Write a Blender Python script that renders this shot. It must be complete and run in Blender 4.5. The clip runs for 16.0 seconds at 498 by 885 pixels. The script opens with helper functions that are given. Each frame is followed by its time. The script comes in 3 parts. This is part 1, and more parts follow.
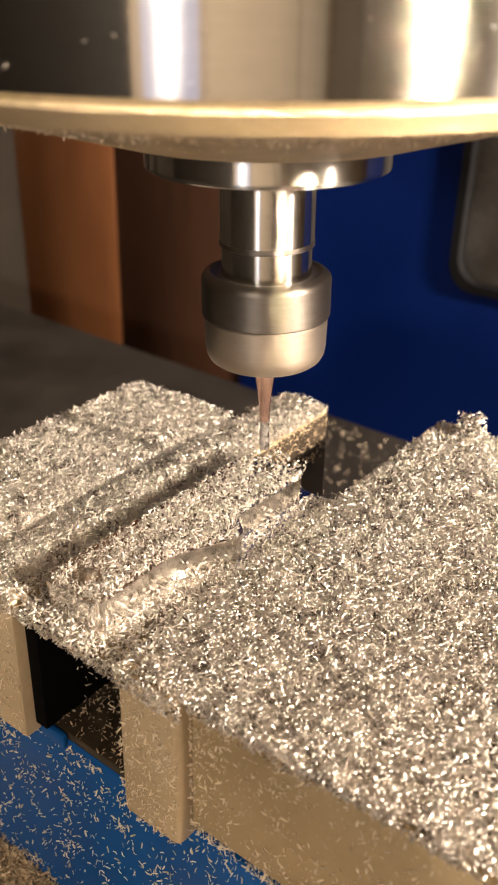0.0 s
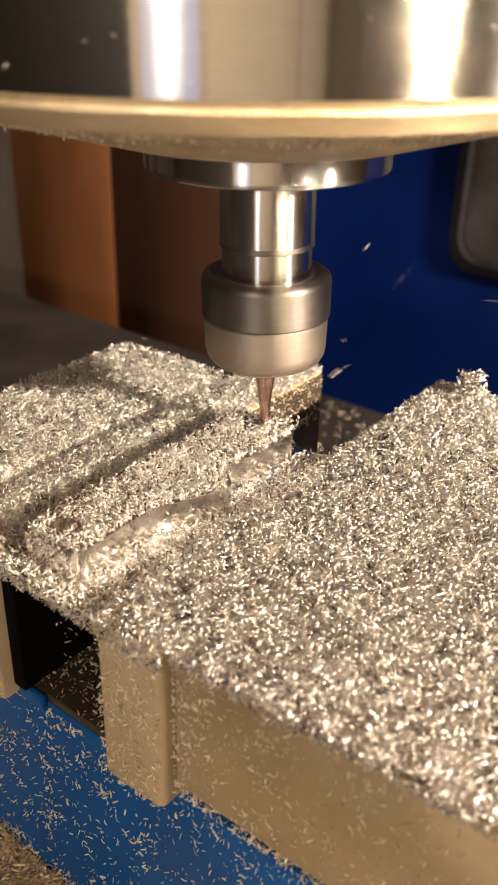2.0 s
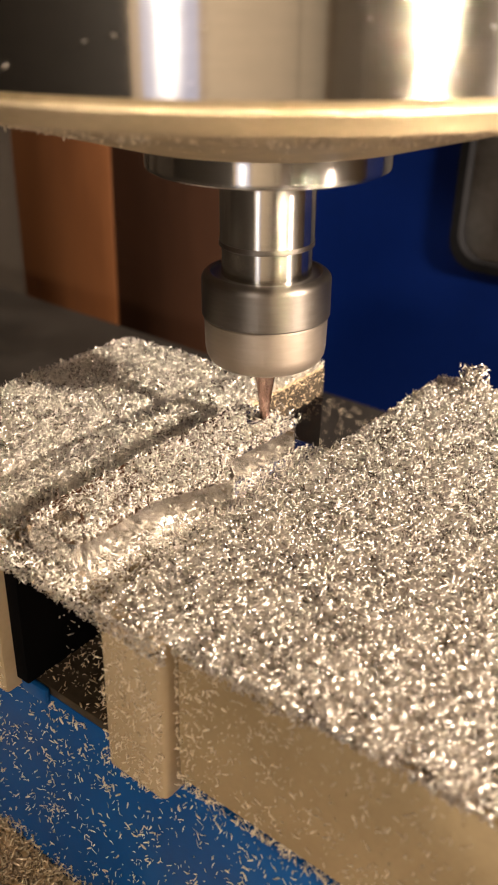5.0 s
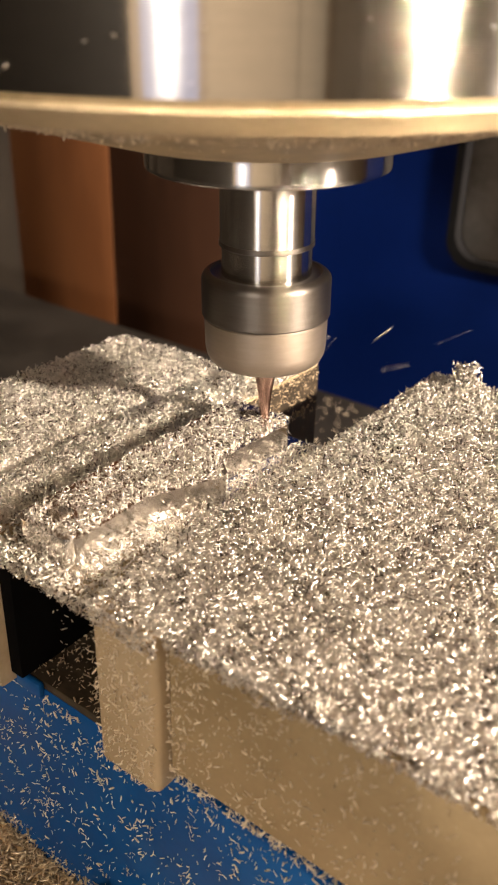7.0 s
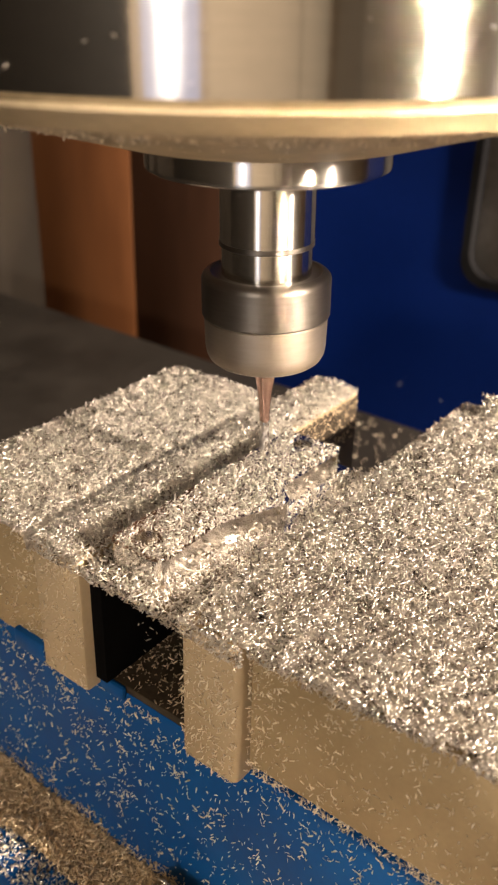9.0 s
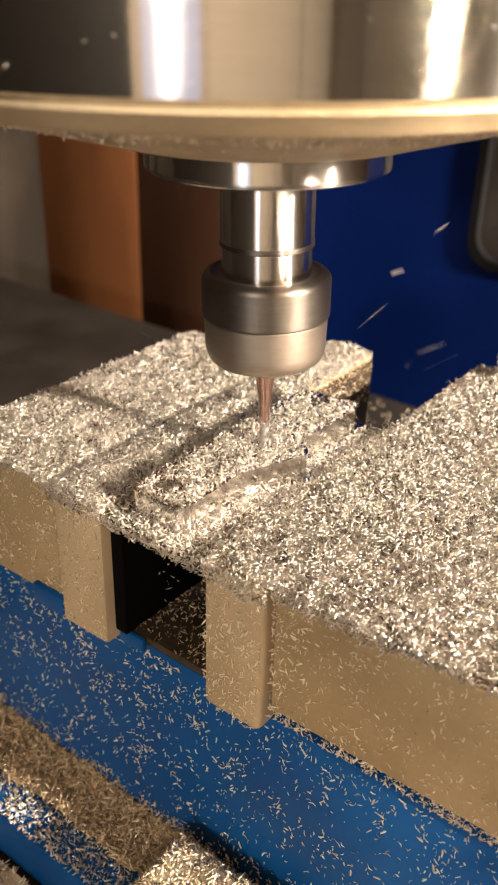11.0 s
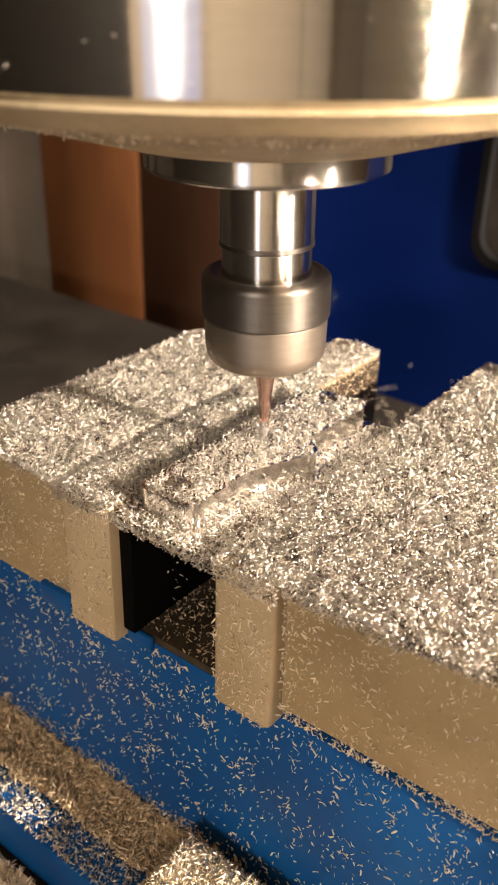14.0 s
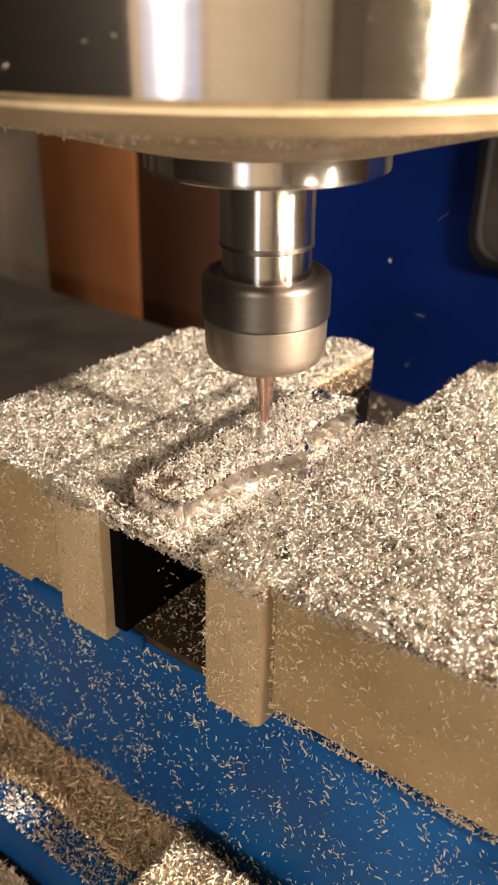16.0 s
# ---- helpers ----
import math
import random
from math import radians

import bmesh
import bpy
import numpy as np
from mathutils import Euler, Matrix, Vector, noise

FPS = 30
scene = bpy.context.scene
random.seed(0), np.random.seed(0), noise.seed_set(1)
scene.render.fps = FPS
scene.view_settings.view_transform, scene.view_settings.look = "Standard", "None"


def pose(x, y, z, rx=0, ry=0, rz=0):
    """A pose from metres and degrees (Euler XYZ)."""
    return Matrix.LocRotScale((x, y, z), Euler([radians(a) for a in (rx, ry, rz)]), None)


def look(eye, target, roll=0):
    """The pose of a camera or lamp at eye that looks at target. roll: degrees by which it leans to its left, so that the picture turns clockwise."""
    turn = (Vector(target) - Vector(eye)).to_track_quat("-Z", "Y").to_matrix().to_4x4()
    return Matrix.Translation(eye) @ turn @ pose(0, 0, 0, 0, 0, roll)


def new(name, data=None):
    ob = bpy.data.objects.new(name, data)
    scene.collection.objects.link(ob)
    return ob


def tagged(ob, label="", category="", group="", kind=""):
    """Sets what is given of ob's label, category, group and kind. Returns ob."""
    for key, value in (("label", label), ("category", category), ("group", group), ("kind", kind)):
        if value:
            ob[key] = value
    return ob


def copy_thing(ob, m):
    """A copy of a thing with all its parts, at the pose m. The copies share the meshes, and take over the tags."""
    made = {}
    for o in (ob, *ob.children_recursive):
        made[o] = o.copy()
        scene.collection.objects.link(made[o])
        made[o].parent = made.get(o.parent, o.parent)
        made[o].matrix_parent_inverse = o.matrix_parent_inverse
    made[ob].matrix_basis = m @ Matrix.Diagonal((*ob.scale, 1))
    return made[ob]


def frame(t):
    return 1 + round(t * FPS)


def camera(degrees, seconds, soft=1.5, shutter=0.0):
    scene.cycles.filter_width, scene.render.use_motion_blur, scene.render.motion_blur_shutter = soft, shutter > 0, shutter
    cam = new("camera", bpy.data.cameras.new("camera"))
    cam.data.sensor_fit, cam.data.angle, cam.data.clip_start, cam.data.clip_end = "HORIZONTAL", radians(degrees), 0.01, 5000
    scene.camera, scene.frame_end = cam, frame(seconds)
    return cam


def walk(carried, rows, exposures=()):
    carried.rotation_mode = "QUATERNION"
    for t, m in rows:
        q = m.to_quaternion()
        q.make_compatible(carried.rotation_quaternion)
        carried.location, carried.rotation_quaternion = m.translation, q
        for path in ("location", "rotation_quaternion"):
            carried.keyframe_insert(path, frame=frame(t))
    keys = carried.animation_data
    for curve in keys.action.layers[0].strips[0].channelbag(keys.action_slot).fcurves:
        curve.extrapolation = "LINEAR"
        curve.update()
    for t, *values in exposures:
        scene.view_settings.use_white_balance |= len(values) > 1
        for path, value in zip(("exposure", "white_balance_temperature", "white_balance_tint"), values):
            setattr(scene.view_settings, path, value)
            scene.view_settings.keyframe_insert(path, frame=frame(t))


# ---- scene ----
MM = 0.001

# ---- camera: clamped to the milling head, so both travel together ----
EYES = (
    (0.0, 111.71, -76.75, 102.81), (0.5, 111.85, -75.03, 98.94), (1.0, 112.13, -75.09, 90.69),
    (1.5, 112.10, -75.18, 90.30), (2.0, 111.97, -73.12, 90.06), (2.5, 111.18, -74.96, 89.74),
    (3.0, 112.94, -73.77, 89.56), (3.5, 110.62, -73.29, 88.79), (4.0, 112.76, -74.12, 88.73),
    (4.2, 110.91, -73.33, 88.66), (6.3, 114.04, -74.95, 89.18), (6.5, 112.26, -72.73, 88.97),
    (7.0, 113.96, -74.15, 88.86), (7.5, 112.31, -75.16, 89.04), (8.0, 112.39, -75.25, 99.78),
    (8.5, 112.23, -77.29, 103.10), (9.0, 112.88, -94.37, 104.21), (9.2, 111.86, -98.99, 103.03),
    (11.3, 112.94, -101.08, 94.97), (11.5, 110.94, -101.21, 94.97), (12.0, 112.86, -101.47, 94.90),
    (12.5, 111.31, -100.26, 94.64), (13.0, 112.02, -102.15, 94.61), (13.5, 112.46, -100.17, 94.29),
    (14.0, 111.04, -101.61, 94.23), (14.5, 113.04, -101.21, 94.16), (15.0, 111.14, -100.33, 93.85),
    (15.5, 112.31, -102.19, 93.93), (16.0, 112.29, -100.17, 93.61),
)
AIM = (62.04, -1.302, 37.61)
AXIS = (-101.1, 137.25)          # spindle axis seen from the camera, in mm
cam = camera(31.57, 16.0, soft=1.9, shutter=0.16)
cam.data.dof.use_dof, cam.data.dof.focus_distance, cam.data.dof.aperture_fstop = True, 0.174, 38.0   # a close-up lens, sharp at the cutter
walk(cam, [(t, pose(x * MM, y * MM, z * MM, *AIM)) for t, x, y, z in EYES],
     exposures=((0.0, 0.17, 6500, 10), (1.5, 0.1, 6500, 10), (8.3, 0.1, 6500, 10), (10.3, 0.26, 6500, 10), (16.0, 0.26, 6500, 10)))

# ---- light: a small warm machine lamp at the side, a room lamp and a daylit window behind the camera, and added lamps for highlights ----
def lamp(name, shape, size, energy, color, eye, target=(0.005, 0.055, 0.0), tall=0.0, spread=180.0):
    data = bpy.data.lights.new(name, "AREA")
    data.shape, data.size, data.energy, data.color = shape, size, energy, color
    data.spread = radians(spread)
    if tall:
        data.size_y = tall
    ob = new(name, data)
    ob.matrix_world = look(eye, target)
    return ob


def toward(distance, azimuth, height):
    a, h = radians(azimuth), radians(height)
    return (0.005 + distance * math.cos(h) * math.cos(a), 0.055 + distance * math.cos(h) * math.sin(a), distance * math.sin(h))


lamp("machine_lamp", "DISK", 0.11, 146.0, (1.0, 0.82, 0.65), toward(1.8, 4, 18.5))
# narrow added beam, there only for the white highlight on the spindle body
lamp("body_highlight_lamp", "DISK", 0.06, 0.85, (1.0, 0.78, 0.53), toward(0.6, -18, 24), target=(0.07, 0.04, 0.13), spread=15.0)
lamp("window_daylight", "RECTANGLE", 0.34, 1.0, (0.13, 0.42, 1.0), (0.41, -1.42, 0.1), tall=1.3)
# two unseen glowing panels, added for the tan bands mirrored in the spindle
lamp("tan_band_panel", "RECTANGLE", 0.66, 0.6, (1.0, 0.84, 0.6), (0.88, -1.14, 0.0), tall=1.3)
lamp("dim_band_panel", "RECTANGLE", 0.5, 0.2, (1.0, 0.8, 0.55), (1.45, -0.8, 0.0), tall=1.3)
room = bpy.data.lights.new("room_lamp", "POINT")
room.energy, room.color, room.shadow_soft_size = 19.0, (1.0, 0.9, 0.76), 0.05
new("room_lamp", room).location = (0.3, -1.08, 0.32)
world = bpy.data.worlds.new("room_air")
world.use_nodes = True
world.node_tree.nodes["Background"].inputs[0].default_value = (0.9, 0.75, 0.58, 1)
world.node_tree.nodes["Background"].inputs[1].default_value = 0.008
scene.world = world


# ---- materials ----
def nodes_of(name):
    m = bpy.data.materials.new(name)
    m.use_nodes = True
    return m, m.node_tree.nodes, m.node_tree.links, m.node_tree.nodes["Principled BSDF"]


def surface(name, low, high, rough=(0.4, 0.6), metal=0.0, scale=40.0, fine=600.0, bump=0.2, stretch=(1, 1, 1), island=0.0, depth=0.0002):
    """A material of two colours mixed by coarse and fine noise, with fine relief."""
    m, n, l, b = nodes_of(name)
    tex = n.new("ShaderNodeTexCoord")
    mapping = n.new("ShaderNodeMapping")
    mapping.inputs["Scale"].default_value = stretch
    l.new(tex.outputs["Object"], mapping.inputs["Vector"])
    big, small = n.new("ShaderNodeTexNoise"), n.new("ShaderNodeTexNoise")
    for tx, s, d in ((big, scale, 5), (small, fine, 3)):
        tx.inputs["Scale"].default_value, tx.inputs["Detail"].default_value = s, d
        l.new(mapping.outputs[0], tx.inputs["Vector"])
    add = n.new("ShaderNodeMath")
    add.operation = "MULTIPLY_ADD"
    add.inputs[1].default_value = 0.35
    l.new(small.outputs["Fac"], add.inputs[0])
    l.new(big.outputs["Fac"], add.inputs[2])
    last = add.outputs[0]
    if island:
        geo = n.new("ShaderNodeNewGeometry")
        isl = n.new("ShaderNodeMath")
        isl.operation = "MULTIPLY_ADD"
        isl.inputs[1].default_value = island
        l.new(geo.outputs["Random Per Island"], isl.inputs[0])
        l.new(last, isl.inputs[2])
        last = isl.outputs[0]
    ramp = n.new("ShaderNodeValToRGB")
    ramp.color_ramp.elements[0].position, ramp.color_ramp.elements[1].position = 0.45, 0.9 + 0.5 * island
    ramp.color_ramp.elements[0].color, ramp.color_ramp.elements[1].color = (*low, 1), (*high, 1)
    l.new(last, ramp.inputs[0])
    l.new(ramp.outputs[0], b.inputs["Base Color"])
    span = n.new("ShaderNodeMapRange")
    span.inputs["From Min"].default_value, span.inputs["From Max"].default_value = 0.4, 0.9 + 0.5 * island
    span.inputs["To Min"].default_value, span.inputs["To Max"].default_value = rough
    l.new(last, span.inputs["Value"])
    l.new(span.outputs[0], b.inputs["Roughness"])
    b.inputs["Metallic"].default_value = metal
    if bump:
        bp = n.new("ShaderNodeBump")
        bp.inputs["Strength"].default_value, bp.inputs["Distance"].default_value = bump, depth
        l.new(small.outputs["Fac"], bp.inputs["Height"])
        l.new(bp.outputs[0], b.inputs["Normal"])
    return m


def turned(name, low, high, rough, aniso=0.6, scale=25.0):
    """Lathe-turned metal: rings round the axis and smears of coolant."""
    m = surface(name, low, high, rough, 1.0, scale, 1500.0, 0.04, (0.15, 0.15, 1.0))
    n, l, b = m.node_tree.nodes, m.node_tree.links, m.node_tree.nodes["Principled BSDF"]
    tan = n.new("ShaderNodeTangent")
    tan.direction_type, tan.axis = "RADIAL", "Z"
    l.new(tan.outputs[0], b.inputs["Tangent"])
    b.inputs["Anisotropic"].default_value, b.inputs["Anisotropic Rotation"].default_value = aniso, 0.25
    return m


STEEL = turned("turned_steel", (0.5, 0.48, 0.45), (0.68, 0.66, 0.62), (0.17, 0.22), 1.0)
BODY_STEEL = turned("polished_body_steel", (0.36, 0.35, 0.335), (0.5, 0.485, 0.46), (0.1, 0.16), 1.0)
NUT_DARK = turned("dark_nut_steel", (0.1, 0.088, 0.078), (0.175, 0.158, 0.14), (0.36, 0.5))
NUT_LIGHT = turned("satin_nut_steel", (0.27, 0.23, 0.19), (0.37, 0.32, 0.27), (0.38, 0.5), 0.3)
RIM = surface("dirty_rim_metal", (0.42, 0.33, 0.2), (0.72, 0.6, 0.4), (0.4, 0.6), 0.6, 30, 700, 0.3)
CONE = surface("oily_cone_metal", (0.26, 0.19, 0.095), (0.62, 0.49, 0.3), (0.4, 0.65), 0.2, 90, 900, 0.6)
CARBIDE = surface("coated_carbide", (0.46, 0.3, 0.26), (0.58, 0.42, 0.36), (0.14, 0.22), 1.0, 60, 500, 0.0)
FLUTE = surface("ground_carbide", (0.45, 0.43, 0.42), (0.7, 0.68, 0.66), (0.2, 0.35), 1.0, 400, 3000, 0.1)
JAW = surface("worn_jaw_steel", (0.43, 0.325, 0.19), (0.57, 0.445, 0.28), (0.45, 0.65), 0.3, 45, 900, 0.15)
JAW_BODY = surface("brown_jaw_steel", (0.31, 0.225, 0.118), (0.45, 0.34, 0.19), (0.42, 0.62), 0.3, 40, 900, 0.15)
# dark brown for surfaces that lie in the shade between the jaws
GAP_SHADE = surface("gap_shade_brown", (0.02, 0.015, 0.01), (0.07, 0.05, 0.03), (0.4, 0.6), 0.3, 120, 900, 0.4)
BLUE = surface("blue_vise_paint", (0.002, 0.05, 0.19), (0.004, 0.078, 0.26), (0.4, 0.6), 0.0, 50, 700, 0.12)
BLUE.node_tree.nodes["Principled BSDF"].inputs["Specular IOR Level"].default_value = 0.15
PANEL = surface("blue_machine_paint", (0.0008, 0.01, 0.09), (0.001, 0.014, 0.125), (0.35, 0.5), 0.0, 8, 200, 0.05)
PANEL.node_tree.nodes["Principled BSDF"].inputs["Specular IOR Level"].default_value = 0.2
ALU = surface("milled_aluminium", (0.74, 0.71, 0.67), (0.88, 0.86, 0.82), (0.15, 0.22), 1.0, 120, 1800, 0.03)
CHIP = surface("aluminium_swarf", (0.17, 0.145, 0.12), (0.91, 0.855, 0.785), (0.18, 0.4), 1.0, 300, 2500, 0.1, island=0.6)
OILY = surface("oiled_swarf", (0.55, 0.45, 0.31), (0.95, 0.83, 0.64), (0.2, 0.4), 0.25, 300, 2500, 0.1, island=0.6)
WARM = surface("warm_swarf", (0.4, 0.33, 0.24), (0.9, 0.8, 0.64), (0.18, 0.36), 0.85, 300, 2500, 0.1, island=0.6)
# darker copy of the swarf, for chips that lie in shade
SHADED_CHIP = surface("shaded_swarf", (0.14, 0.107, 0.067), (0.8, 0.65, 0.45), (0.25, 0.45), 0.7, 300, 2500, 0.1, island=0.6)
TABLE = surface("dark_table_iron", (0.014, 0.0125, 0.011), (0.034, 0.03, 0.026), (0.5, 0.7), 0.0, 20, 400, 0.2)
TABLE.node_tree.nodes["Principled BSDF"].inputs["Specular IOR Level"].default_value = 0.2
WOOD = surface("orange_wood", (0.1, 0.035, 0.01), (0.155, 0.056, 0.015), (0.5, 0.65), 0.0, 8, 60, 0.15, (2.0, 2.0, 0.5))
# same wood, much darker: includes the shade on the board behind the spindle
WOOD_SHADED = surface("shaded_wood", (0.03, 0.0102, 0.003), (0.053, 0.018, 0.0057), (0.5, 0.65), 0.0, 8, 60, 0.15, (2.0, 2.0, 0.5))
WALL = surface("beige_plaster", (0.36, 0.29, 0.21), (0.45, 0.37, 0.28), (0.75, 0.9), 0.0, 6, 150, 0.1)
GREY = surface("grey_plastic", (0.16, 0.155, 0.15), (0.3, 0.29, 0.28), (0.5, 0.7), 0.0, 40, 300, 0.1)
# darker copy of the beige plaster, with the shade put into the colour
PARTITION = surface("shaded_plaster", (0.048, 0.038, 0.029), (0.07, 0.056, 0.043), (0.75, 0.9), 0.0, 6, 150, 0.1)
# near black: the deep shade of the jaw gap as a colour
GAP_BLACK = surface("gap_shade_black", (0.0015, 0.0015, 0.0015), (0.004, 0.0036, 0.0035), (0.75, 0.9), 0.0, 60, 500, 0.1)
GAP_BLACK.node_tree.nodes["Principled BSDF"].inputs["Specular IOR Level"].default_value = 0.03
RUBBER = surface("black_rubber", (0.003, 0.003, 0.004), (0.009, 0.009, 0.01), (0.6, 0.8), 0.0, 40, 300, 0.1)
RUBBER.node_tree.nodes["Principled BSDF"].inputs["Specular IOR Level"].default_value = 0.15


# ---- mesh builders ----
def finish(name, bm, material, smooth=32.0):
    mesh = bpy.data.meshes.new(name)
    bmesh.ops.recalc_face_normals(bm, faces=bm.faces)
    for face in bm.faces:
        face.smooth = True
    limit = radians(smooth)
    for edge in bm.edges:
        if len(edge.link_faces) == 2 and edge.calc_face_angle(0.0) > limit:
            edge.smooth = False
    bm.to_mesh(mesh)
    bm.free()
    mesh.materials.append(material)
    return new(name, mesh)


def part(name, bm, material, parent, label="", smooth=32.0):
    ob = finish(name, bm, material, smooth)
    ob.parent = parent
    return tagged(ob, label)


def block(x0, x1, y0, y1, z0, z1, bevel=0.6, seg=2):
    """A box between limits in mm, its edges rounded."""
    bm = bmesh.new()
    bmesh.ops.create_cube(bm, size=1.0)
    for v in bm.verts:
        v.co = Vector(((x0 + x1) / 2 + v.co.x * (x1 - x0), (y0 + y1) / 2 + v.co.y * (y1 - y0), (z0 + z1) / 2 + v.co.z * (z1 - z0))) * MM
    if bevel:
        bmesh.ops.bevel(bm, geom=bm.edges[:], offset=bevel * MM, segments=seg, affect="EDGES", profile=0.5)
    return bm


def lathe(profile, seg=128):
    """A turned solid round z from (radius, height) pairs in mm, bottom to top."""
    bm = bmesh.new()
    rings = []
    for r, z in profile:
        rings.append([bm.verts.new((r * MM * math.cos(2 * math.pi * k / seg), r * MM * math.sin(2 * math.pi * k / seg), z * MM)) for k in range(seg)])
    for a, b in zip(rings, rings[1:]):
        for k in range(seg):
            bm.faces.new((a[k], a[(k + 1) % seg], b[(k + 1) % seg], b[k]))
    bm.faces.new(rings[0][::-1])
    bm.faces.new(rings[-1])
    return bm


def prism(outline, z0, z1, bevel=0.3):
    """An upright solid over an outline in mm, its upper edges eased."""
    bm = bmesh.new()
    low = [bm.verts.new((x * MM, y * MM, z0 * MM)) for x, y in outline]
    top = [bm.verts.new((x * MM, y * MM, z1 * MM)) for x, y in outline]
    bm.faces.new(low[::-1])
    cap = bm.faces.new(top)
    k = len(outline)
    for i in range(k):
        bm.faces.new((low[i], low[(i + 1) % k], top[(i + 1) % k], top[i]))
    if bevel:
        bmesh.ops.bevel(bm, geom=list(cap.edges), offset=bevel * MM, segments=2, affect="EDGES", profile=0.5)
    return bm


def drilled(outline, holes, z0, z1, floor_z):
    """An upright solid over an outline with blind round holes (x, y, radius) from the top, in mm."""
    bm = bmesh.new()
    low = [bm.verts.new((x * MM, y * MM, z0 * MM)) for x, y in outline]
    top = [bm.verts.new((x * MM, y * MM, z1 * MM)) for x, y in outline]
    k = len(outline)
    bm.faces.new(low[::-1])
    for i in range(k):
        bm.faces.new((low[i], low[(i + 1) % k], top[(i + 1) % k], top[i]))
    rim = [bm.edges.get((top[i], top[(i + 1) % k])) for i in range(k)]
    for hx, hy, r in holes:
        ring = [(hx + r * math.cos(2 * math.pi * j / 28), hy + r * math.sin(2 * math.pi * j / 28)) for j in range(28)]
        up = [bm.verts.new((x * MM, y * MM, z1 * MM)) for x, y in ring]
        down = [bm.verts.new((x * MM, y * MM, floor_z * MM)) for x, y in ring]
        for j in range(28):
            bm.faces.new((up[j], up[(j + 1) % 28], down[(j + 1) % 28], down[j]))
            rim.append(bm.edges.get((up[j], up[(j + 1) % 28])))
        bm.faces.new(down)
    bmesh.ops.triangle_fill(bm, use_beauty=True, use_dissolve=False, edges=rim)
    return bm


def rounded(corners, seg=6):
    """An outline from (x, y, radius) corners, counter-clockwise."""
    out = []
    k = len(corners)
    for i in range(k):
        p, (x, y, r), q = Vector(corners[i - 1][:2]), corners[i], Vector(corners[(i + 1) % k][:2])
        c = Vector((x, y))
        a, b = (p - c).normalized(), (q - c).normalized()
        half = a.angle(b) / 2
        cut = r / math.tan(half)
        s, e = c + a * cut, c + b * cut
        mid = c + (a + b).normalized() * (r / math.sin(half))
        for j in range(seg + 1):
            u = s.lerp(e, j / seg) - mid
            out.append(tuple(mid + u.normalized() * r))
    return out


def empty(name, label, category, **more):
    return tagged(new(name), label, category, **more)


# ---- swarf: curled slivers strewn over a surface, and the heap below them ----
def slivers(rng, places, normals, sizes):
    """Vertices and faces of many curled three-sided slivers (metres)."""
    k = len(places)
    seg = 2
    nrm = normals / np.linalg.norm(normals, axis=1)[:, None]
    side = np.cross(nrm, rng.normal(size=(k, 3)))
    side /= np.linalg.norm(side, axis=1)[:, None]
    tilt = rng.normal(0, 0.62, k)[:, None]
    along = side * np.cos(tilt) + nrm * np.sin(tilt)
    up = np.cross(np.cross(along, nrm), along)
    up /= np.linalg.norm(up, axis=1)[:, None]
    roll = rng.uniform(-1.2, 1.2, k)[:, None]
    across = np.cross(along, up)
    up, across = up * np.cos(roll) + across * np.sin(roll), across * np.cos(roll) - up * np.sin(roll)
    length = sizes[:, None]
    width = np.sqrt(length * np.median(length)) * rng.uniform(0.2, 0.48, k)[:, None]
    thick = width * rng.uniform(0.25, 0.5, k)[:, None]
    curl = rng.uniform(-1.6, 1.6, k)[:, None]
    verts = np.empty((k, (seg + 1) * 3, 3))
    for s in range(seg + 1):
        u = s / seg - 0.5
        bend = curl * u
        centre = places + along * length * u * (1 - 0.12 * curl ** 2 * u * u) + up * length * curl * (0.125 - 0.5 * u * u)
        w = width * (1.0 - 1.1 * abs(u) ** 1.6)
        tip = up * np.cos(bend) - along * np.sin(bend)
        verts[:, s * 3] = centre - across * w / 2
        verts[:, s * 3 + 1] = centre + across * w / 2
        verts[:, s * 3 + 2] = centre + tip * thick
    one = []
    for s in range(seg):
        a, b = s * 3, s * 3 + 3
        for i in range(3):
            j = (i + 1) % 3
            one.append((a + i, a + j, b + j))
            one.append((a + i, b + j, b + i))
    one += [(0, 2, 1), (seg * 3, seg * 3 + 1, seg * 3 + 2)]
    step = (seg + 1) * 3
    faces = np.array(one)[None] + (np.arange(k) * step)[:, None, None]
    return verts.reshape(-1, 3), faces.reshape(-1, 3)


def raw_mesh(name, verts, tris, material, smooth=False):
    mesh = bpy.data.meshes.new(name)
    mesh.vertices.add(len(verts))
    mesh.vertices.foreach_set("co", np.asarray(verts, dtype=np.float32).ravel())
    mesh.loops.add(len(tris) * 3)
    mesh.loops.foreach_set("vertex_index", np.asarray(tris, dtype=np.int32).ravel())
    mesh.polygons.add(len(tris))
    mesh.polygons.foreach_set("loop_start", np.arange(0, len(tris) * 3, 3, dtype=np.int32))
    mesh.update(calc_edges=True)
    mesh.validate()
    mesh.materials.append(material)
    return new(name, mesh)


def ripple(x, y, seed, scale=0.18, amount=1.0):
    """Smooth uneven ground from summed waves."""
    r = np.random.default_rng(seed)
    out = np.zeros_like(x)
    for _ in range(14):
        a, f, p = r.uniform(0, 2 * math.pi), scale * r.uniform(0.4, 2.6), r.uniform(0, 6.3)
        out += np.sin(x * math.cos(a) * f + y * math.sin(a) * f + p) / (1 + 2.5 * f / scale)
    return out * amount / 2.2


